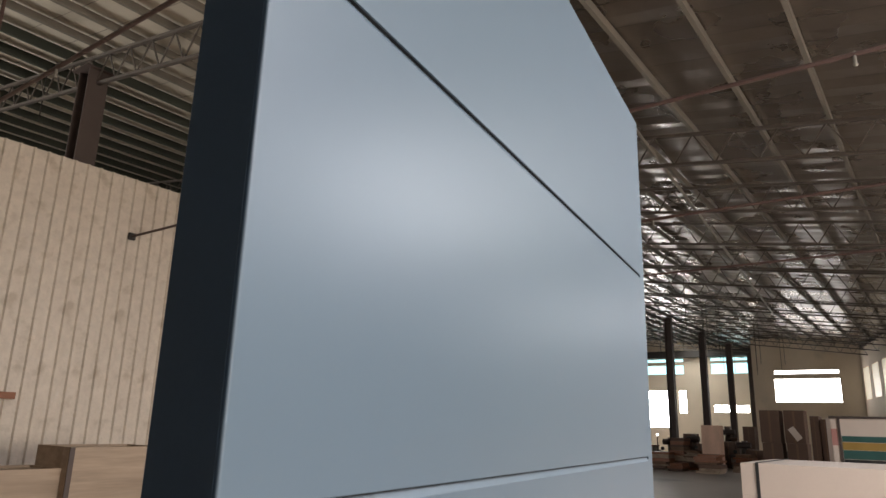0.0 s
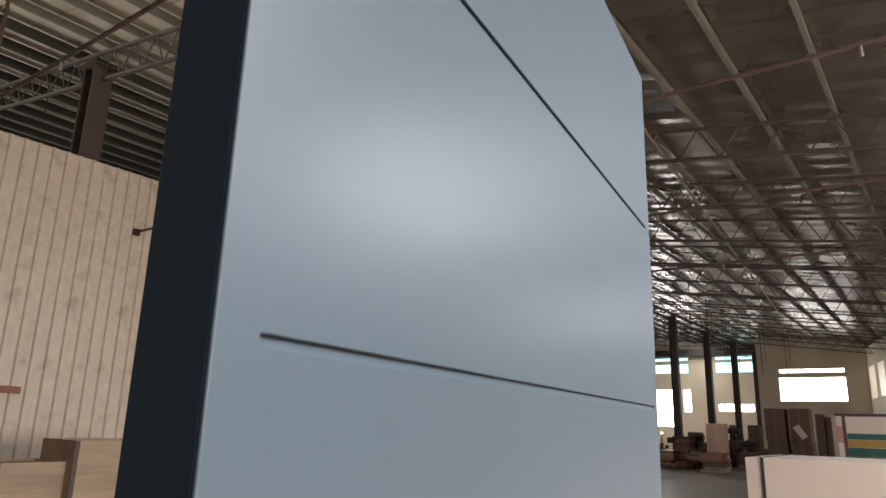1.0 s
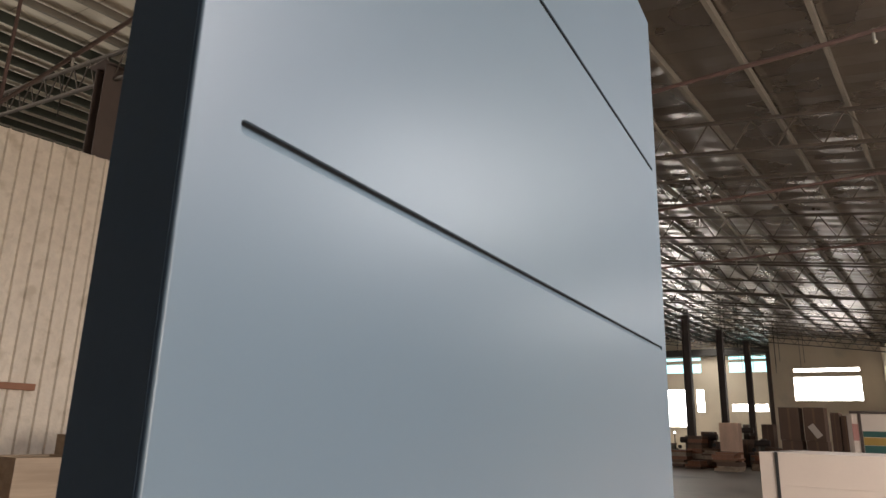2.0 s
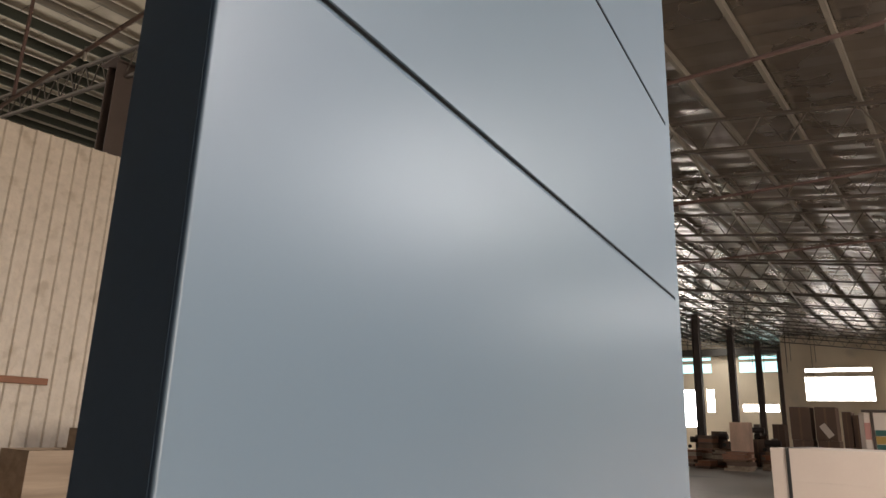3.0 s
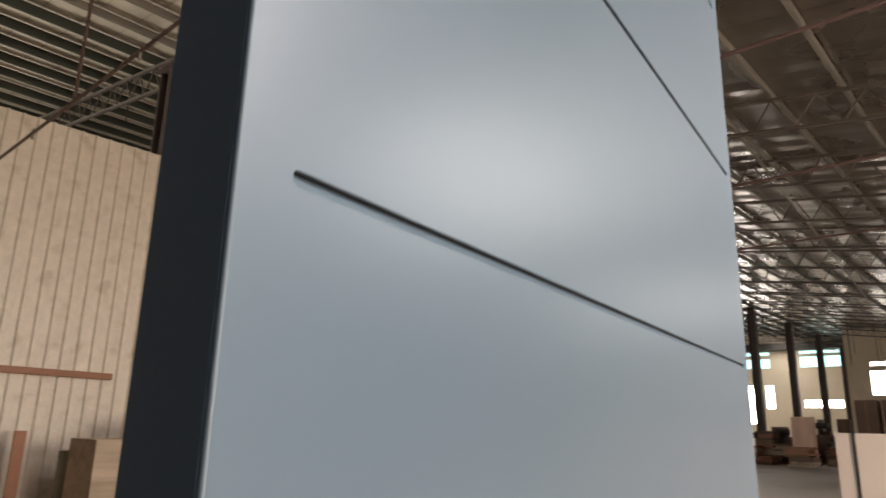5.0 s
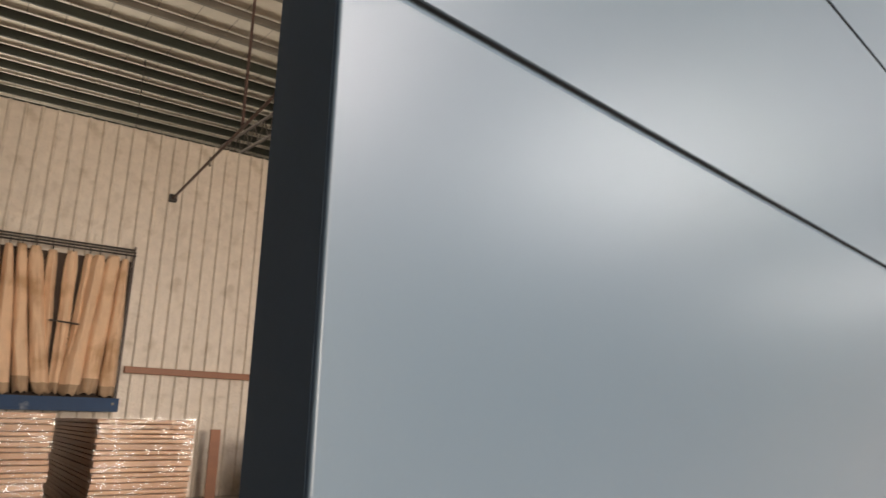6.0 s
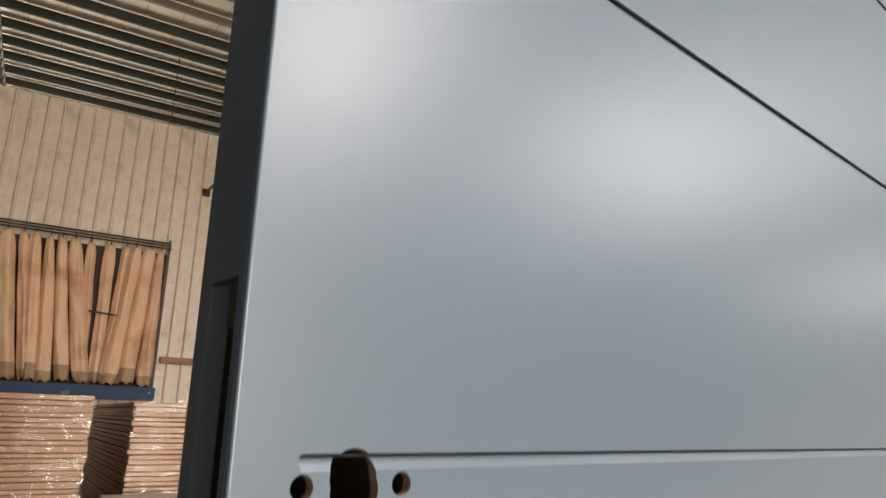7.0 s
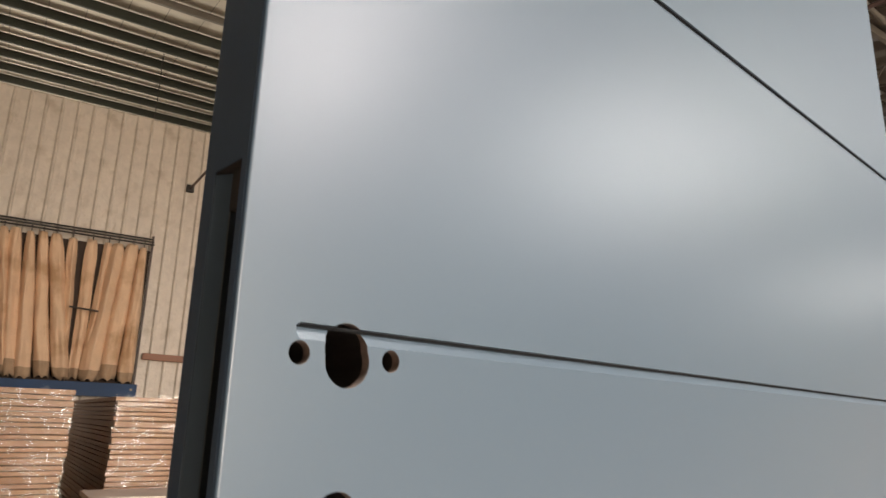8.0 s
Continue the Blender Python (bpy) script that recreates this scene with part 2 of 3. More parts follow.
wall_with_openings("wall_far", "y", FAR_X, 0.3, 9.87, 24, 0, 9.7, FAR_HOLES, M_PLASTER, "cream far wall with tall bright gate and strip windows")
SIDE_HOLES = [(-2.2 - 2.7 * i, -0.5 - 2.7 * i, 3.7, 5.5) for i in range(5)]
ANNEX = pose(END_X, 3.75, 0, 0, 0, 14)
annex = wall_with_openings("wall_annex", "x", -0.3, 0.3, -14.2, 0.0, 0, 6.7, SIDE_HOLES, M_PLASTER, "cream side wall with a row of windows")
annex.matrix_world = ANNEX
box_whole("wall_annex_front", (34.0, 34.3, SIDE_Y, 0.2, 0, 6.5), M_PLASTER, "cream cross wall that closes the side bay", "wall", "structure")
GATE = [(1.2, 5.2, 0.0, 3.9)]
wall_with_openings("wall_side", "x", SIDE_Y - 0.3, 0.3, BACK_X, 34, 0, 4.8, GATE, M_PLASTER, "plain cream side wall with a wide open gate")
# unseen wall, coloured dark so little light returns from this side
box_whole("wall_back", (BACK_X - 0.3, BACK_X, SIDE_Y, 24, 0, 9.8), M_DARKWALL, "unseen dark back wall added to keep the door edge dark", "wall", "structure")
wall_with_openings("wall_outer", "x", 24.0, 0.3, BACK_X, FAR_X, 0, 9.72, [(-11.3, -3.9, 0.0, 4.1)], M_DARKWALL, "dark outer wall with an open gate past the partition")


def pane(name, dims, mat, label):
    return box_whole(name, dims, mat, label, "window", "structure")


for i, (a, b, c, d) in enumerate(END_HOLES):
    pane("window_%d" % (i + 1), (END_X + 0.12, END_X + 0.14, a, b, c, d), M_WINDOW, "frosted white window pane full of daylight")
for i, (a, b, c, d) in enumerate(FAR_HOLES):
    pane("window_%d" % (i + 3), (FAR_X + 0.12, FAR_X + 0.14, a, b, c, d), M_TEAL if c > 6 else M_GATE,
         "pale teal tinted clerestory pane" if c > 6 else "glaring white opening to daylight")
for i, (a, b, c, d) in enumerate(SIDE_HOLES):
    side_pane = pane("window_%d" % (i + 10), (a, b, -0.03, 0.004, c, d), M_SIDEPANE, "bright dusty side window pane")
    side_pane.matrix_world = ANNEX


def corrugated_sheet(width, height, pitch, seed):
    """One wall sheet: shallowly dented pans between narrow folded ribs, 34 mm proud."""
    bm = bmesh.new()
    prof = []
    for k in range(round(width / pitch)):
        x = k * pitch
        m = x + pitch * 0.5
        prof += [(x, 0, 0.0 if k == 0 else 1), (x + pitch * 0.25, 0, 1), (m - 0.030, 0, 0.3), (m - 0.010, -0.034, 0), (m + 0.010, -0.034, 0),
                 (m + 0.022, 0, 0.3), (x + pitch * 0.78, 0, 1)]
    prof.append((width, 0, 0.0))
    levels = 44
    skins = []
    for d in (0.0, 0.006):
        skin = []
        for j in range(levels + 1):
            z = height * j / levels
            row = []
            for x, y, soft in prof:
                dent = 0.011 * noise.noise((x * 5 + seed * 9, z * 3.1, seed)) + 0.016 * max(0, noise.noise((x * 9 + seed * 4, z * 5.5, 7)) - 0.25)
                row.append(bm.verts.new((x, y + d + max(-0.008, dent * soft), z)))
            skin.append(row)
        skins.append(skin)
    for n, skin in enumerate(skins):
        for lo, hi in zip(skin, skin[1:]):
            for i in range(len(prof) - 1):
                quad = (lo[i], lo[i + 1], hi[i + 1], hi[i])
                bm.faces.new(quad if n == 0 else quad[::-1])
    for i in range(len(prof) - 1):
        bm.faces.new((skins[0][-1][i], skins[0][-1][i + 1], skins[1][-1][i + 1], skins[1][-1][i]))
    return bm


PARTITION_X1 = 17.2
partition = box_whole("wall_partition", (BACK_X, PARTITION_X1, WALL_Y + 0.026, WALL_Y + 0.10, 0, WALL_TOP + 0.002), M_SEAM,
                      "cream corrugated metal partition wall with dents and stains", "wall", "structure")
PITCH = 0.214
SHEET_W = 4 * PITCH
sheet_meshes = [mesh_from("sheet", corrugated_sheet(SHEET_W, WALL_TOP, PITCH, q + 1), M_SHEET) for q in range(5)]
for k in range(int((PARTITION_X1 - BACK_X) / SHEET_W)):
    sheet = new("sheet", sheet_meshes[k * 2 % 5])
    sheet.parent = partition
    sheet.matrix_world = pose(BACK_X + 0.11 + k * SHEET_W, WALL_Y, 0)

# roof lining: one mesh of slightly sagging foil panels between the purlins
def roof():
    bm = bmesh.new()
    rng = random.Random(5)
    ys = [24.0]
    while ys[-1] > SIDE_Y - 0.3:
        ys.append(max(ys[-1] - 1.06, SIDE_Y - 0.3))
    xs = [BACK_X - 0.3 + 0.62 * k for k in range(int((FAR_X - BACK_X + 2) / 0.62) + 1)]
    for y0, y1 in zip(ys, ys[1:]):
        for x0, x1 in zip(xs, xs[1:]):
            sag = rng.uniform(0.001, 0.007) if y0 > 6.2 and x0 < 17 else rng.uniform(0.002, 0.030)
            grid = []
            for j in range(3):
                for i in range(3):
                    x, y = x0 + (x1 - x0 - 0.012) * i / 2, y0 + (y1 - y0) * j / 2
                    drop = sag * (1.0 if j == 1 else 0.6) if i == 1 else 0
                    grid.append(bm.verts.new((x, y, roof_z(y) - drop + rng.uniform(0, 0.005))))
            for j in range(2):
                for i in range(2):
                    f = bm.faces.new((grid[j * 3 + i], grid[j * 3 + i + 1], grid[j * 3 + i + 4], grid[j * 3 + i + 3]))
                    f.material_index = 1 if y0 > 6.2 and x0 < 17 else 0
    return whole("ceiling", bm, [M_FOIL, M_LINING], "brown foil-lined sloping roof underside with pale board bays", "ceiling", "", "structure")


ceiling = roof()


def roof_cover():
    bm = bmesh.new()
    for y0, y1 in ((SIDE_Y - 0.4, RIDGE_Y), (RIDGE_Y, 24.4)):
        v = [bm.verts.new((x, y, roof_z(y) + dz)) for dz in (0.12, 0.2) for x, y in ((BACK_X - 0.4, y0), (FAR_X + 1, y0), (FAR_X + 1, y1), (BACK_X - 0.4, y1))]
        bm.faces.new(v[:4]), bm.faces.new(v[4:])
        for i in range(4):
            bm.faces.new((v[i], v[(i + 1) % 4], v[4 + (i + 1) % 4], v[4 + i]))
    return whole("roof_cover", bm, M_STEEL_PALE, "metal roof cover above the lining", "roof", "", "structure")


roof_cover()


def c_purlin(length, depth, flange, t=0.012):
    """Cold-formed C purlin along x."""
    bm = bmesh.new()
    add_box(bm, 0, length, 0, t, -depth, 0)
    add_box(bm, 0, length, t, flange, -t, 0)
    add_box(bm, 0, length, t, flange, -depth, -depth + t)
    add_box(bm, 0, length, flange - t, flange, -depth + t, -depth + 0.03)
    return bm


pale_purlin = mesh_from("roof_purlin", c_purlin(FAR_X - BACK_X, 0.13, 0.06), M_STEEL_PALE)
dark_purlin = mesh_from("roof_purlin", c_purlin(FAR_X - BACK_X, 0.19, 0.045), M_STEEL_GREEN)
for k in range(-13, 21):
    y = 1.78 + 1.06 * k
    past = y > 12
    ob = tagged(new("roof_purlin", dark_purlin if past else pale_purlin),
                "dark steel roof purlin past the partition" if past else "pale galvanised steel roof purlin", "purlin", "roof purlins", "structure")
    ob.matrix_world = pose(BACK_X, y, roof_z(y) - 0.03)


def roof_truss():
    """Light lattice rafter across the hall: two chords, zigzag web."""
    bm = bmesh.new()
    hi, lo = 0.30, 0.85
    for y0, y1 in ((24.0, RIDGE_Y), (RIDGE_Y, SIDE_Y)):
        add_bar(bm, (0, y0, roof_z(y0) - hi), (0, y1, roof_z(y1) - hi), 0.07, 0.05)
        add_bar(bm, (0, y0, roof_z(y0) - lo), (0, y1, roof_z(y1) - lo), 0.07, 0.05)
    y, up = 23.9, True
    while y > SIDE_Y + 0.8:
        n = y - 0.34
        add_bar(bm, (0, y, roof_z(y) - (hi if up else lo)), (0, n, roof_z(n) - (lo if up else hi)), 0.022, 0.022)
        y, up = n, not up
    return bm


truss_mesh = mesh_from("roof_truss", roof_truss(), M_TRUSS)
COLUMN_X = [5.0 + 6.25 * k for k in range(-3, 9)]
for x in COLUMN_X + [x + 3.125 for x in COLUMN_X if x > 11]:
    ob = tagged(new("roof_truss", truss_mesh), "brown lattice steel roof truss", "truss", "roof trusses", "structure")
    ob.matrix_world = pose(x, 0, 0)


def h_column(height):
    bm = bmesh.new()
    add_box(bm, -0.18, 0.18, -0.18, -0.165, 0, height)
    add_box(bm, -0.18, 0.18, 0.165, 0.18, 0, height)
    add_box(bm, -0.01, 0.01, -0.165, 0.165, 0, height)
    add_box(bm, -0.28, 0.28, -0.28, 0.28, 0, 0.03)
    add_box(bm, -0.27, 0.27, -0.27, 0.27, height - 0.02, height)
    return bm


column_mesh = mesh_from("steel_column", h_column(7.5), M_STEEL_BROWN)
for x in COLUMN_X:
    ob = tagged(new("steel_column", column_mesh), "dark brown steel column standing on the floor", "column", "steel columns", "structure")
    ob.matrix_world = pose(x, 11.42, 0)


def sprinkler_line(x, z):
    line = thing("sprinkler_pipe", "thin red sprinkler pipe hung under the roof from the partition", "pipe", (x, 0, z), group="sprinkler pipes")
    bm = bmesh.new()
    add_rod(bm, (0, WALL_Y - 0.02, 0), (0, SIDE_Y + 0.2, 0.05), 0.021)
    part("pipe", bm, M_RED, line)
    bm = bmesh.new()
    add_box(bm, -0.06, 0.06, WALL_Y - 0.09, WALL_Y - 0.03, -0.06, 0.06, 0.008)
    part("wall_bracket", bm, M_STEEL, line, "small dark wall bracket")
    for k in range(5):
        yy = 8.9 - 2.95 * k
        bm = bmesh.new()
        add_rod(bm, (0, yy, 0), (0, yy, -0.07), 0.014)
        add_rod(bm, (0, yy, -0.07), (0, yy, -0.09), 0.024, r2=0.010)
        add_rod(bm, (0, yy, 0.0), (0, yy, 0.05), 0.016)
        part("sprinkler_head", bm, M_STEEL_PALE, line, "small pale sprinkler head")
    for yy in (7.6,):
        bm = bmesh.new()
        add_rod(bm, (0, yy, 0), (0, yy, roof_z(yy) - z), 0.020, 8)
        part("hanger_rod", bm, M_RED, line)


for x in (2.24 + 3.62 * k for k in range(-2, 4)):
    sprinkler_line(x, 4.60)

bm = bmesh.new()
add_rod(bm, (8.0, 3.18, 6.3), (30.0, 5.1, 6.3), 0.032)
whole("conduit", bm, M_STEEL_PALE, "long pale conduit run just under the roof purlins", "pipe", "", "structure")

# ---- door leaf ----
GROOVES = (1.7812, 1.5308, 1.2802, 1.0223)
M_LINER = material("blue_black_lacquer", (0.03, 0.038, 0.045), rough=0.3, size=20)


def door_leaf():
    leaf = thing("door_leaf", "upright blue-grey painted door leaf with horizontal grooves and lock holes", "door", (0, 0, 0), DOOR_TURN)
    bm = bmesh.new()
    add_box(bm, 0, DOOR_W, 0, DOOR_T, 0, DOOR_H)
    bmesh.ops.bevel(bm, geom=list(bm.edges), offset=0.0012, segments=4, affect="EDGES", profile=0.5)
    body = new("body", mesh_from("body", bm, [M_PAINT, M_EDGE, M_RAW, M_RECESS_SHADE]))
    cutters = []

    def cut(bmc, mat_index):
        for f in bmc.faces:
            f.material_index = mat_index
        ob = new("cutter", mesh_from("cutter", bmc, [M_PAINT, M_EDGE, M_RAW, M_RECESS_SHADE]))
        mod = body.modifiers.new("cut", "BOOLEAN")
        mod.object, mod.operation, mod.solver = ob, "DIFFERENCE", "EXACT"
        cutters.append(ob)

    for z in GROOVES:
        bmc = bmesh.new()
        x0, x1 = 0.0236, DOOR_W - 0.027
        prof = [(-0.002, 0.0013), (0.0036, 0.0010), (0.0036, -0.0002), (0.0024, -0.0003), (0.0002, -0.0046), (-0.002, -0.0058)]
        ends = [[bmc.verts.new((x, yy, z - 0.0012 + (zz + 0.0012) * g)) for yy, zz in prof]
                for x, g in ((x0, 0.45), (x0 + 0.0007, 0.8), (x0 + 0.002, 1.0), (x1 - 0.002, 1.0), (x1, 0.5))]
        for a, b in zip(ends, ends[1:]):
            for i in range(len(prof)):
                j = (i + 1) % len(prof)
                bmc.faces.new((a[i], a[j], b[j], b[i]))
        bmc.faces.new(ends[0]), bmc.faces.new(ends[-1])
        cut(bmc, 0)
    # hole mouths in raw board, their depths in the shade-darkened recess colour
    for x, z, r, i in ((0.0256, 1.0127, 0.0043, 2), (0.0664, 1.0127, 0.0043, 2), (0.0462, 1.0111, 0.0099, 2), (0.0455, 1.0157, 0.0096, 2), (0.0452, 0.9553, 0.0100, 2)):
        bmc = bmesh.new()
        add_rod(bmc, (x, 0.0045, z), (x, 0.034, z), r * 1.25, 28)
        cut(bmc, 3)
        bmc = bmesh.new()
        add_rod(bmc, (x, -0.01, z), (x, 0.010, z), r, 28)
        cut(bmc, i)
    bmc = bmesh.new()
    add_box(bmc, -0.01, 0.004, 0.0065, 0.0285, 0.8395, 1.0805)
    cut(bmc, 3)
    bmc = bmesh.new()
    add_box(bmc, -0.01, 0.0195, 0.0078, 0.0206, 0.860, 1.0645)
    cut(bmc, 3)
    bpy.context.view_layer.update()
    done = bpy.data.meshes.new_from_object(body.evaluated_get(bpy.context.evaluated_depsgraph_get()))
    body.modifiers.clear()
    body.data = done
    for ob in cutters:
        bpy.data.objects.remove(ob)
    for f in done.polygons:
        c, n = f.center, f.normal
        if (c.x < 0.0002 and n.x < -0.95) or c.x > DOOR_W - 0.0005:
            f.material_index = 1
    body.parent = leaf
    # black strip that puts shade under the upper lip and in the bottom of each groove
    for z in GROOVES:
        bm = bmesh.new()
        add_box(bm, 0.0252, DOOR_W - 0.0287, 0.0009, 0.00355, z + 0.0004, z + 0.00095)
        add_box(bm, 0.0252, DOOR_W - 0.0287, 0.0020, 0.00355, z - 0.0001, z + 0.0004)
        part("groove_inlay", bm, M_GROOVE_SHADE, leaf, "thin black strip standing in for shade along the groove")
    # charcoal band round the lock mortise on the closing edge
    bm = bmesh.new()
    for y0, y1, z0, z1 in ((0.0022, 0.0378, 1.0805, DOOR_H - 0.003), (0.0022, 0.0378, 0.003, 0.8395),
                           (0.0022, 0.0065, 0.8395, 1.0805), (0.0292, 0.0378, 0.8395, 1.0805)):
        add_box(bm, -0.00015, 0.0004, y0, y1, z0, z1)
    part("edge_band", bm, M_EDGE, leaf, "charcoal painted closing edge")
    # raised lips inside the recess and the empty lock pocket's metal liner
    bm = bmesh.new()
    for y0, y1 in ((0.0205, 0.0218), (0.0066, 0.0079)):
        add_box(bm, 0.0038, 0.0140, y0, y1, 0.8605, 1.0640)
    part("pocket_lining", bm, M_LINER, leaf, "dark lining of the empty lock pocket")
    # chamfer added along the far side of the recess, lighter paint for its highlight
    bm = bmesh.new()
    tri = [(-0.0002, 0.0291), (0.0039, 0.0220), (0.0039, 0.0284)]
    low, high = ([bm.verts.new((x, y, z)) for x, y in tri] for z in (0.8400, 1.0795))
    bm.faces.new(low[::-1]), bm.faces.new(high)
    for i in range(3):
        bm.faces.new((low[i], low[(i + 1) % 3], high[(i + 1) % 3], high[i]))
    part("recess_chamfer", bm, M_PAINT, leaf, "blue-grey chamfer strip standing in for the lock recess's highlight")
    return leaf


door_leaf()

# ---- along the partition ----
def curtain():
    """Separate canvas strips, pinched to hooks on the rail, hanging and leaning unevenly with dark gaps."""
    cur = thing("curtain", "tan stained canvas strip curtains hanging in a frame on the partition", "curtain", (-1.9, WALL_Y - 0.16, 1.42))
    width = 3.66
    rng = random.Random(11)
    # each strip: middle and width at the hook, middle and width at the foot
    strips = [(1.72, 0.13, 2.02, 0.16), (1.86, 0.15, 2.06, 0.24), (2.05, 0.13, 2.23, 0.27), (2.20, 0.15, 2.47, 0.22), (2.37, 0.19, 2.71, 0.24), (2.58, 0.16, 2.74, 0.12),
              (2.84, 0.17, 2.88, 0.18), (3.06, 0.14, 2.98, 0.10), (3.19, 0.19, 3.04, 0.28), (3.39, 0.20, 3.28, 0.26), (3.55, 0.13, 3.53, 0.23)]
    behind = (5, 6, 7)      # strips that hang a little further back
    x = strips[0][0] - 0.2
    while x > -0.35:
        strips.append((x, rng.uniform(0.17, 0.22), x + rng.uniform(0.22, 0.30), rng.uniform(0.24, 0.30)))
        x -= rng.uniform(0.19, 0.23)
    for q, (top_x, top_w, foot_x, foot_w) in enumerate(strips):
        bm = bmesh.new()
        n, m = 16, 26
        depth = (0.085 if q in behind else 0.12) + 0.02 * (q % 3)
        set_back = 0.05 if q in behind else 0.0
        rows = []
        for j in range(m + 1):
            v = j / m
            w = (top_w + (foot_w - top_w) * v ** 0.8) * (0.70 + 0.30 * min(1, v * 9) ** 0.6)
            foot = 0.05 * max(0, (v - 0.86) / 0.14) ** 2
            row = []
            for i in range(n + 1):
                u = i / n - 0.5
                d = (depth * (math.cos(u * math.pi) * 0.85 + 0.10 * math.cos(u * 11 + q)) * (0.5 + 0.5 * min(1, v * 5))
                     + 0.05 * noise.noise((q * 7.1 + u * 3, v * 5, 1.3)) * v + 0.022 * noise.noise((q * 3.7 + u * 7, v * 12, 4.1)))
                z = 2.06 * (1 - v) + foot * abs(math.sin(u * 6 + q)) * 0.8 + 0.015 * math.sin(q * 2.3)
                row.append(bm.verts.new((top_x + (foot_x - top_x) * v ** 1.1 + u * w * (1 - foot * 3)
                                         + 0.02 * noise.noise((q * 3.3, v * 3, u * 2)), -0.02 + set_back - max(d, -0.01), z)))
            rows.append(row)
        for a, b in zip(rows, rows[1:]):
            for i in range(n):
                bm.faces.new((a[i], a[i + 1], b[i + 1], b[i]))
        for k, f in enumerate(bm.faces):
            f.smooth = True
            f.material_index = 1 if k // n >= m - 2 - q % 2 else 0
        strip = part("curtain_strip", bm, [M_CANVAS, M_HEM], cur)
        sol = strip.modifiers.new("cloth", "SOLIDIFY")
        sol.thickness = 0.004
        bm = bmesh.new()
        add_rod(bm, (top_x, -0.04, 2.05), (top_x, -0.04, 2.14), 0.008, 6)
        part("hook", bm, M_STEEL, cur)
    for k in range(3):
        bm = bmesh.new()
        add_rod(bm, (-0.05, -0.06 + 0.05 * k, 2.11 + 0.055 * k), (width + 0.03, -0.06 + 0.05 * k, 2.11 + 0.055 * k), 0.013)
        part("curtain_rail", bm, M_STEEL, cur, "thin dark steel rail")
    bm = bmesh.new()
    add_bar(bm, (width + 0.01, 0, -0.05), (width + 0.01, 0, 2.26), 0.03, 0.03)
    part("frame_post", bm, M_STEEL_BROWN, cur)
    # dark sheet added behind the strips so the gaps read as shaded
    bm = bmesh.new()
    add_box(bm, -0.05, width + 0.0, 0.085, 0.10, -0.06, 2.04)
    part("backing", bm, M_GAP_SHADE, cur, "dark sheet standing in for shade behind the curtains")
    bm = bmesh.new()
    add_rod(bm, (width - 1.0, -0.19, 1.02), (width - 0.62, -0.19, 0.99), 0.012)
    part("tie", bm, M_STEEL, cur, "dark tie cord")


# colour of the shade between the curtain strips
M_GAP_SHADE = material("brown_gap_shade", (0.06, 0.04, 0.03), rough=0.9, size=3)
curtain()
beam = box_whole("blue_beam", (-2.2, 1.80, WALL_Y - 0.30, WALL_Y - 0.03, 1.22, 1.41), M_BLUE,
                 "blue painted steel beam with chipped paint under the curtains", "beam")
for x in (1.72, -0.6):
    bm = bmesh.new()
    add_rod(bm, (x, WALL_Y - 0.318, 1.33), (x, WALL_Y - 0.295, 1.33), 0.018, 10)
    part("bolt", bm, M_STEEL_PALE, beam, "pale bolt head")
bm = bmesh.new()
add_bar(bm, (1.85, WALL_Y - 0.075, 1.838), (4.44, WALL_Y - 0.075, 1.814), 0.055, 0.10)
bmesh.ops.bevel(bm, geom=list(bm.edges), offset=0.008, segments=2, affect="EDGES", profile=0.5)
whole("timber_rail", bm, M_WOOD, "long reddish timber rail fixed to the metal wall", "rail")


def door_stack(x0, x1, y0, length, top, label, seed, thick=0.040):
    st = thing("carton_stack", label, "stack of boxes", ((x0 + x1) / 2, y0, 0))
    rng = random.Random(seed)
    w = x1 - x0
    for k in range(5):
        x = -w / 2 + 0.02 + k * (w - 0.14) / 4
        box_part("pallet_board", (x, x + 0.10, 0.02, length - 0.02, 0.08, 0.10), M_PLY, st, 0.003)
    for yy in (0.05, length / 2 - 0.05, length - 0.15):
        box_part("pallet_block", (-w / 2 + 0.02, w / 2 - 0.02, yy, yy + 0.10, 0, 0.08), M_PLY, st, 0.003)
    z = 0.10
    while z < top - 0.03:
        t = min(thick * rng.choice((1, 1, 1, 1, 0.92, 1.35)), top - z)
        bm = bmesh.new()
        dx, dy = rng.uniform(-0.014, 0.014), rng.uniform(-0.012, 0.012)
        add_box(bm, -w / 2 + dx, w / 2 + dx, dy, length + dy, z + 0.0026, z + t - 0.0026, 0.006)
        part("carton", bm, M_CARTON, st)
        z += t
    # stretch film: crumpled clear sheet over the front and the two sides
    bm = bmesh.new()
    nu, nv = 90, 64
    rows = []
    for j in range(nv + 1):
        row = []
        for i in range(nu + 1):
            u, v = i / nu, j / nv
            bulge = noise.noise((u * 7 + seed, v * 16, seed)) * 0.005 + noise.noise((u * 22, v * 70, seed * 3)) * 0.0022
            row.append(bm.verts.new((-w / 2 - 0.01 + u * (w + 0.02), -0.026 + bulge, 0.11 + v * (top - 0.115))))
        rows.append(row)
    for a, b in zip(rows, rows[1:]):
        for i in range(nu):
            bm.faces.new((a[i], a[i + 1], b[i + 1], b[i]))
    part("film_wrap", bm, M_FILM, st, "clear crumpled stretch film")
    return st


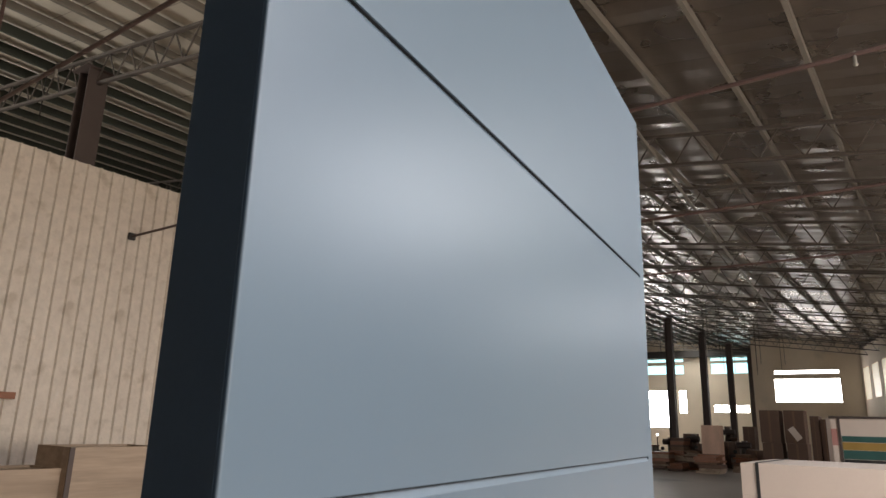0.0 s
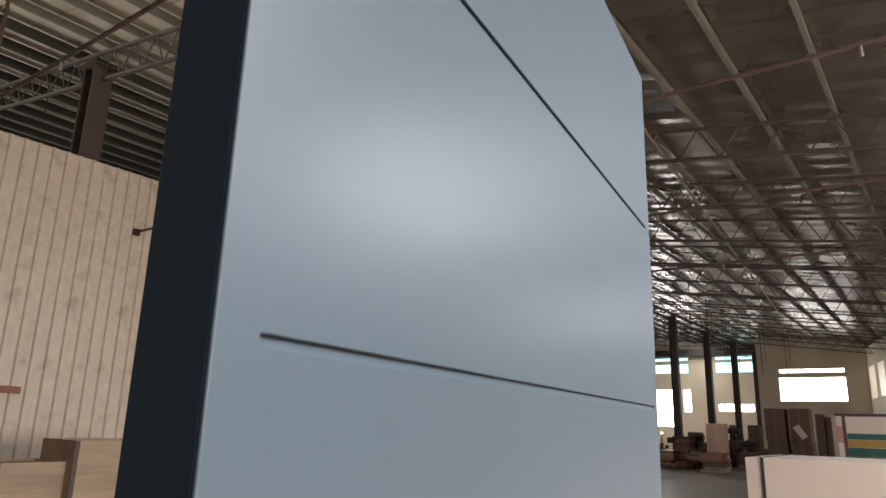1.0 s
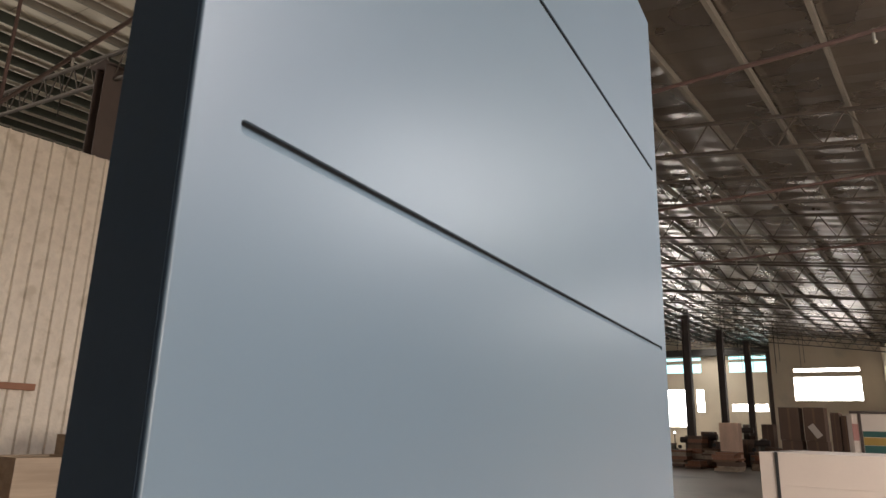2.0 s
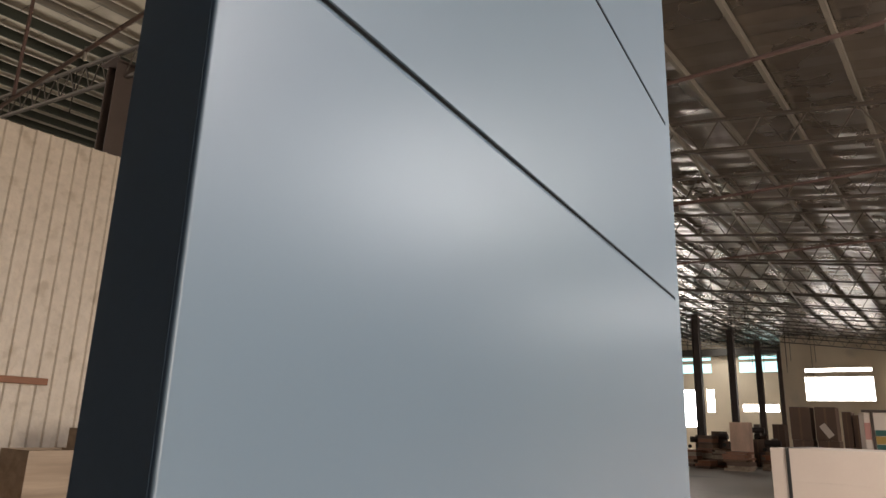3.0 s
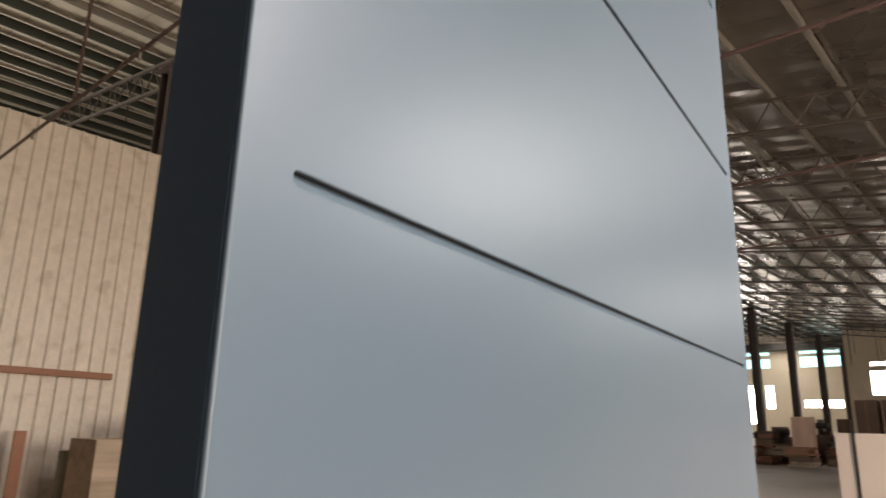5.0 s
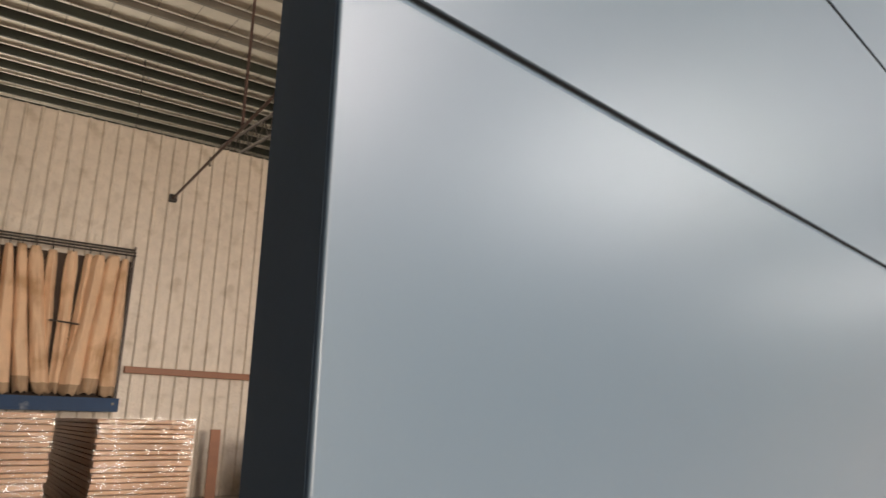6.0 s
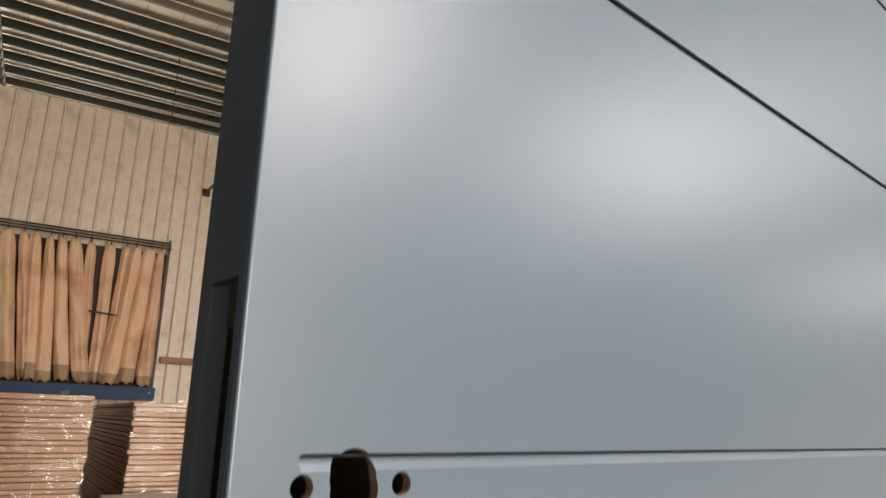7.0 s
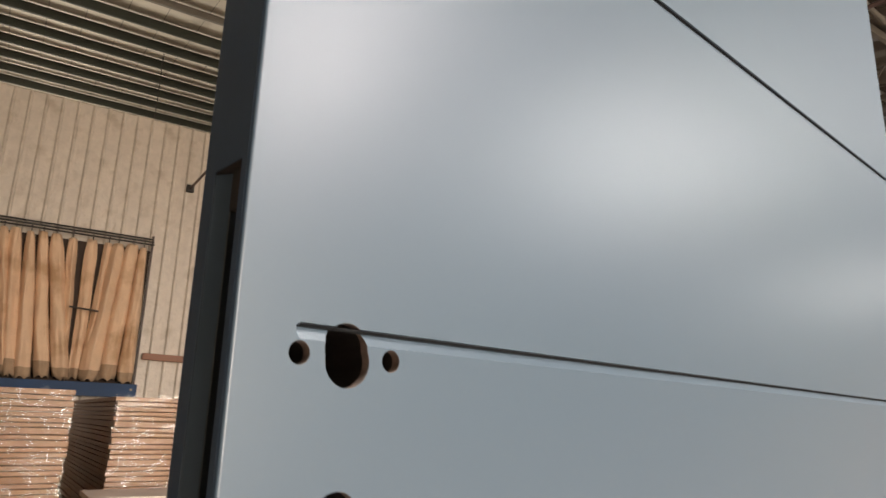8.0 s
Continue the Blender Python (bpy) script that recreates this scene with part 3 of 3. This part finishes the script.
def film_material():
    mat = bpy.data.materials.new("clear_stretch_film")
    mat.use_nodes = True
    nt = mat.node_tree
    nt.nodes.remove(nt.nodes["Principled BSDF"])
    clear, gloss, mix, patch, cut = (nt.nodes.new("ShaderNode" + k) for k in ("BsdfTransparent", "BsdfGlossy", "MixShader", "TexNoise", "MapRange"))
    gloss.inputs["Roughness"].default_value = 0.10
    patch.inputs["Scale"].default_value = 14.0
    cut.inputs["From Min"].default_value, cut.inputs["From Max"].default_value = 0.48, 0.66
    cut.inputs["To Min"].default_value, cut.inputs["To Max"].default_value = 0.01, 0.15
    place, stretch, wrinkle, fold = (nt.nodes.new("ShaderNode" + k) for k in ("TexCoord", "Mapping", "TexNoise", "Bump"))
    stretch.inputs["Scale"].default_value = (28, 28, 100)
    wrinkle.inputs["Scale"].default_value, wrinkle.inputs["Detail"].default_value, wrinkle.inputs["Distortion"].default_value = 1.6, 4, 1.2
    fold.inputs["Strength"].default_value, fold.inputs["Distance"].default_value = 1.0, 0.0022
    nt.links.new(place.outputs["Object"], stretch.inputs[0])
    nt.links.new(stretch.outputs[0], wrinkle.inputs["Vector"])
    nt.links.new(wrinkle.outputs[0], fold.inputs["Height"])
    nt.links.new(fold.outputs[0], gloss.inputs["Normal"])
    nt.links.new(place.outputs["Object"], patch.inputs["Vector"])
    nt.links.new(patch.outputs[0], cut.inputs[0])
    nt.links.new(cut.outputs[0], mix.inputs[0])
    nt.links.new(clear.outputs[0], mix.inputs[1])
    nt.links.new(gloss.outputs[0], mix.inputs[2])
    nt.links.new(mix.outputs[0], nt.nodes["Material Output"].inputs[0])
    return mat


M_FILM = film_material()
door_stack(-0.95, 0.545, 6.0, 2.1, 1.165, "stack of film-wrapped brown cardboard door cartons on a pallet", 1)
written = door_stack(0.86, 1.62, 6.03, 3.2, 1.155, "stack of film-wrapped brown cartons with handwriting on the top layers", 2)
rng = random.Random(8)
for row in range(2):
    for k in range(5):
        x = 0.06 + 0.055 * k - 0.10 * row
        z = 1.115 - 0.055 * row
        bm = bmesh.new()
        add_bar(bm, (x, -0.0165, z + rng.uniform(-0.012, 0.0)), (x + rng.uniform(0.01, 0.03), -0.0165, z + rng.uniform(0.006, 0.018)), 0.003, 0.006)
        part("ink_stroke", bm, M_INK, written)

low = thing("board_stack", "low stack of pale boards on a pallet before the cartons", "stack of boards", (1.1, 5.35, 0))
box_part("pallet", (-0.40, 0.50, 0.0, 0.55, 0, 0.12), M_PLY, low, 0.004)
for k in range(7):
    box_part("board", (-0.42 + 0.01 * (k % 3), 0.52, 0.0, 0.60, 0.12 + 0.042 * k, 0.158 + 0.042 * k), M_WHITE, low, 0.003)


def plywood_crate(x0, x1, y0, y1, h, label, wood=None, corner=False):
    cr = thing("plywood_crate", label, "crate", ((x0 + x1) / 2, (y0 + y1) / 2, 0))
    wood = wood or M_PLY
    w, d, t = x1 - x0, y1 - y0, 0.018
    box_part("side_panel", (-w / 2, w / 2, -d / 2, -d / 2 + t, 0, h), wood, cr, 0.002)
    box_part("side_panel", (-w / 2, w / 2, d / 2 - t, d / 2, 0, h), wood, cr, 0.002)
    box_part("end_panel", (-w / 2, -w / 2 + t, -d / 2 + t, d / 2 - t, 0, h), wood, cr, 0.002)
    box_part("end_panel", (w / 2 - t, w / 2, -d / 2 + t, d / 2 - t, 0, h), wood, cr, 0.002)
    box_part("lid", (-w / 2 + t, w / 2 - t, -d / 2 + t, d / 2 - t, h - 0.05, h - 0.03), wood, cr, 0.002)
    # dark strip added at the corner for the side face in shade
    if corner:
        box_part("corner_batten", (-w / 2 - 0.012, -w / 2 + 0.05, -d / 2 - 0.014, -d / 2, 0, h - 0.004), M_STEEL_BROWN, cr, 0.003, "dark strip standing in for the crate's shaded side")
    return cr


plywood_crate(3.38, 4.10, 8.5, 9.3, 0.94, "low weathered plywood crate beside the partition")
plywood_crate(4.10, 5.30, 8.35, 9.2, 1.19, "taller weathered plywood crate with a dark strip for its shaded side", corner=True)
bm = bmesh.new()
add_box(bm, 3.05, 3.20, 10.35, 10.40, 0, 1.0, 0.004)
whole("timber_plank", bm, M_WOOD, "upright reddish plank leaning by the metal wall", "plank")
roll = thing("felt_roll", "upright grey-green felt roll standing on the floor", "roll", (3.62, 9.8, 0))
bm = bmesh.new()
add_rod(bm, (0, 0, 0), (0, 0, 0.76), 0.17, 28)
part("wrap", bm, M_GREY_ROLL, roll)
bm = bmesh.new()
add_rod(bm, (0, 0, 0.76), (0, 0, 0.785), 0.05, 16)
part("core_tube", bm, M_CARTON_SIDE, roll)

# ---- far part of the hall ----
box_whole("eaves_beam", (FAR_X - 0.6, FAR_X - 0.2, 9.9, 23.5, 7.55, 8.1), M_STEEL, "deep dark steel eaves beam over the far windows", "beam", "structure")


def panel_stack(x0, x1, y0, y1, top, layers, label):
    st = thing("panel_stack", label, "stack of panels", (x0, 0, 0))
    box_part("pallet", (0.03, x1 - x0 - 0.03, y0 + 0.03, y1 - 0.03, 0, 0.12), M_PLY, st, 0.004)
    rng = random.Random(4)
    t = (top - 0.12) / layers
    for k in range(layers):
        d = rng.uniform(-0.0015, 0.0015)
        box_part("panel", (d, x1 - x0 + d, y0 + d, y1 + d, 0.12 + k * t + 0.0003, 0.12 + (k + 1) * t - 0.0003), M_WHITE, st, 0.0015)
    for y in (y1 - 0.19, y0 + 0.5):
        bm = bmesh.new()
        add_box(bm, -0.013, -0.009, y - 0.018, y + 0.018, 0.10, top + 0.006)
        add_box(bm, -0.013, x1 - x0 + 0.013, y - 0.018, y + 0.018, top + 0.0075, top + 0.0115)
        part("strap", bm, M_STRAP, st, "black packing strap")
    return st


panel_stack(9.0, 11.0, -1.6, 1.93, 1.225, 3, "strapped stack of white primed door panels on a pallet")
panel_stack(6.2, 7.4, -1.4, 0.95, 0.80, 2, "lower strapped stack of white primed panels")


def striped_cabinet():
    c = thing("striped_cabinet", "white machine cabinet with green and yellow painted stripes", "machine", (20.0, 0, 0))
    box_part("base", (0.05, 1.95, -1.2, 2.2, 0, 0.25), M_DARK, c, 0.01)
    box_part("body", (0, 2.0, -1.3, 2.28, 0.25, 2.0), M_WHITE, c, 0.02)
    for name, z0, z1, m in (("dark_skirt", 0.26, 1.02, M_DARK), ("green_stripe", 1.03, 1.24, M_GREEN), ("ochre_stripe", 1.25, 1.43, M_YELLOW), ("green_stripe", 1.44, 1.58, M_GREEN)):
        box_part(name, (-0.012, 0.0, -1.3, 2.05, z0, z1), m, c)
    box_part("frame_rail", (-0.03, 0.03, -1.3, 2.30, 2.0, 2.06), M_STEEL_BROWN, c, 0.004)
    box_part("frame_rail", (-0.03, 0.0, 2.06, 2.12, 0.26, 2.0), M_STEEL_BROWN, c, 0.004)
    box_part("warning_plate", (-0.012, 0.0, 2.14, 2.27, 1.35, 1.75), M_PINK, c, 0, "faded red plate")


striped_cabinet()


def brown_carton(x, y, z, w, h, group="dark cartons"):
    c = thing("brown_carton", "large dark brown shipping carton in a pile", "carton", (x, y, z), group=group)
    box_part("box", (0, 0.8, 0, w, 0.004, h), M_BROWNBOX, c, 0.012)
    box_part("tape", (-0.003, 0.0, w * 0.45, w * 0.55, 0.02, h - 0.02), M_CARTON_SIDE, c)
    return c


for y in (5.24, 4.36):
    for k in range(2):
        brown_carton(30, y + 0.03 * k, 1.25 * k, 0.72, 1.25)
tag = thing("paper_sheet", "pale paper sheet stuck on a dark carton", "paper", (29.98, 4.75, 1.62), 0)
bm = bmesh.new()
add_bar(bm, (0, 0.14, 0.22), (0, -0.16, -0.22), 0.006, 0.24)
part("sheet", bm, M_WHITE, tag)
for x, y, w, h in ((33.4, 9.6, 0.5, 1.5), (34.2, 8.0, 0.6, 1.2), (31.8, 6.3, 0.6, 0.9), (35.0, 7.3, 0.5, 1.9)):
    brown_carton(x, y, 0, w, h, "cartons among the machines")
for y, h in ((3.35, 2.2), (3.05, 2.1)):
    brown_carton(26, y, 0, 0.26, h, "slim cartons")
bm = bmesh.new()
add_box(bm, 25.4, 25.46, 2.92, 3.06, 0, 2.15, 0.004)
whole("timber_board", bm, M_WHITE, "pale upright board beside the machine cabinet", "board")


def wood_machine(x, y, w, h, seed, label):
    """Old workshop machine: cast base, table, column with motor and belt guard."""
    m = thing("workshop_machine", label, "machine", (x, y, 0), group="workshop machines")
    rng = random.Random(seed)
    box_part("base", (0, 0.7, 0.05, w - 0.05, 0, h * 0.45), M_MACHINE, m, 0.03)
    box_part("table", (-0.15, 0.85, 0, w, h * 0.45, h * 0.50), M_STEEL_BROWN, m, 0.01)
    box_part("pillar", (0.45, 0.7, w * 0.4, w * 0.6, h * 0.5, h), M_MACHINE, m, 0.02)
    bm = bmesh.new()
    add_rod(bm, (0.3, w * 0.2, h * 0.85), (0.3, w * 0.75, h * 0.85), 0.13, 18)
    part("motor", bm, M_STEEL_BROWN, m)
    bm = bmesh.new()
    yy = w * rng.uniform(0.2, 0.8)
    add_rod(bm, (-0.02, yy, h * 0.62), (0.04, yy, h * 0.62), 0.08, 20)
    part("handwheel", bm, M_STEEL, m)
    box_part("guard", (0.0, 0.4, w * 0.1, w * 0.35, h * 0.5, h * 0.72), M_BROWNBOX, m, 0.02)


for k, (x, y, w, h) in enumerate(((32.5, 10.1, 1.0, 1.3), (32.2, 8.9, 1.0, 1.5), (33.5, 7.0, 1.1, 1.25), (34.5, 5.9, 1.0, 1.7), (36, 8.2, 1.3, 1.9))):
    wood_machine(x, y, w, h, k, "dark greasy workshop machine on the far floor")
plywood_crate(30.0, 30.6, 7.57, 8.3, 1.87, "pale plywood crate among the machines", M_PLY_PALE)
def offcut_pile(x, y, w, n, seed):
    """Short boards leaning and lying on one another."""
    pile = thing("offcut_pile", "untidy pile of brown board offcuts on the far floor", "pile of boards", (x, y, 0), group="offcut piles")
    rng = random.Random(seed)
    z = 0.0
    for k in range(n):
        t, d = rng.uniform(0.06, 0.16), rng.uniform(0.0, 0.18)
        box_part("board", (rng.uniform(-0.1, 0.0), 0.9, d, w - rng.uniform(0, 0.2), z, z + t - 0.004), rng.choice((M_PLY, M_BROWNBOX, M_WOOD, M_CARTON_SIDE)), pile, 0.004)
        z += t


for k, (x, y, w, n) in enumerate(((30.8, 9.95, 1.0, 6), (31.2, 8.6, 0.9, 8), (30.9, 6.5, 0.9, 7), (33.0, 11.3, 0.8, 9), (29.4, 8.9, 0.7, 3), (28.9, 7.3, 1.05, 7), (31.6, 9.4, 0.8, 11))):
    offcut_pile(x, y, w, n, 40 + k)
lamp = thing("work_lamp", "small round lit work lamp on a thin floor stand", "lamp", (32.3, 10.95, 1.28))
bm = bmesh.new()
add_rod(bm, (0, 0, -1.28), (0, 0, 0.1), 0.02, 8)
part("stem", bm, M_STEEL, lamp)
bm = bmesh.new()
bmesh.ops.create_uvsphere(bm, u_segments=14, v_segments=10, radius=0.05, matrix=Matrix.Translation((0, 0, 0.14)))
part("bulb", bm, M_WINDOW, lamp)

# drop rods and cables that hang from the roof
rng = random.Random(31)


def drop_rod(x, y, z0, r, label):
    bm = bmesh.new()
    add_rod(bm, (x, y, z0), (x, y, roof_z(y) - 0.05), r, 6)
    whole("drop_rod", bm, M_STEEL, label, "rod", "drop rods", "structure")


for x, y, z0 in ((2.0, 14.0, 6.9), (5.22, 14.0, 7.35)):
    drop_rod(x, y, z0, 0.012, "thin dark cable hanging from the roof past the partition")
for k in range(22):
    drop_rod(rng.uniform(27, 46), rng.uniform(7.4, 11.2), rng.uniform(4.8, 6.0), 0.012, "thin dark drop rod hanging from the far roof")
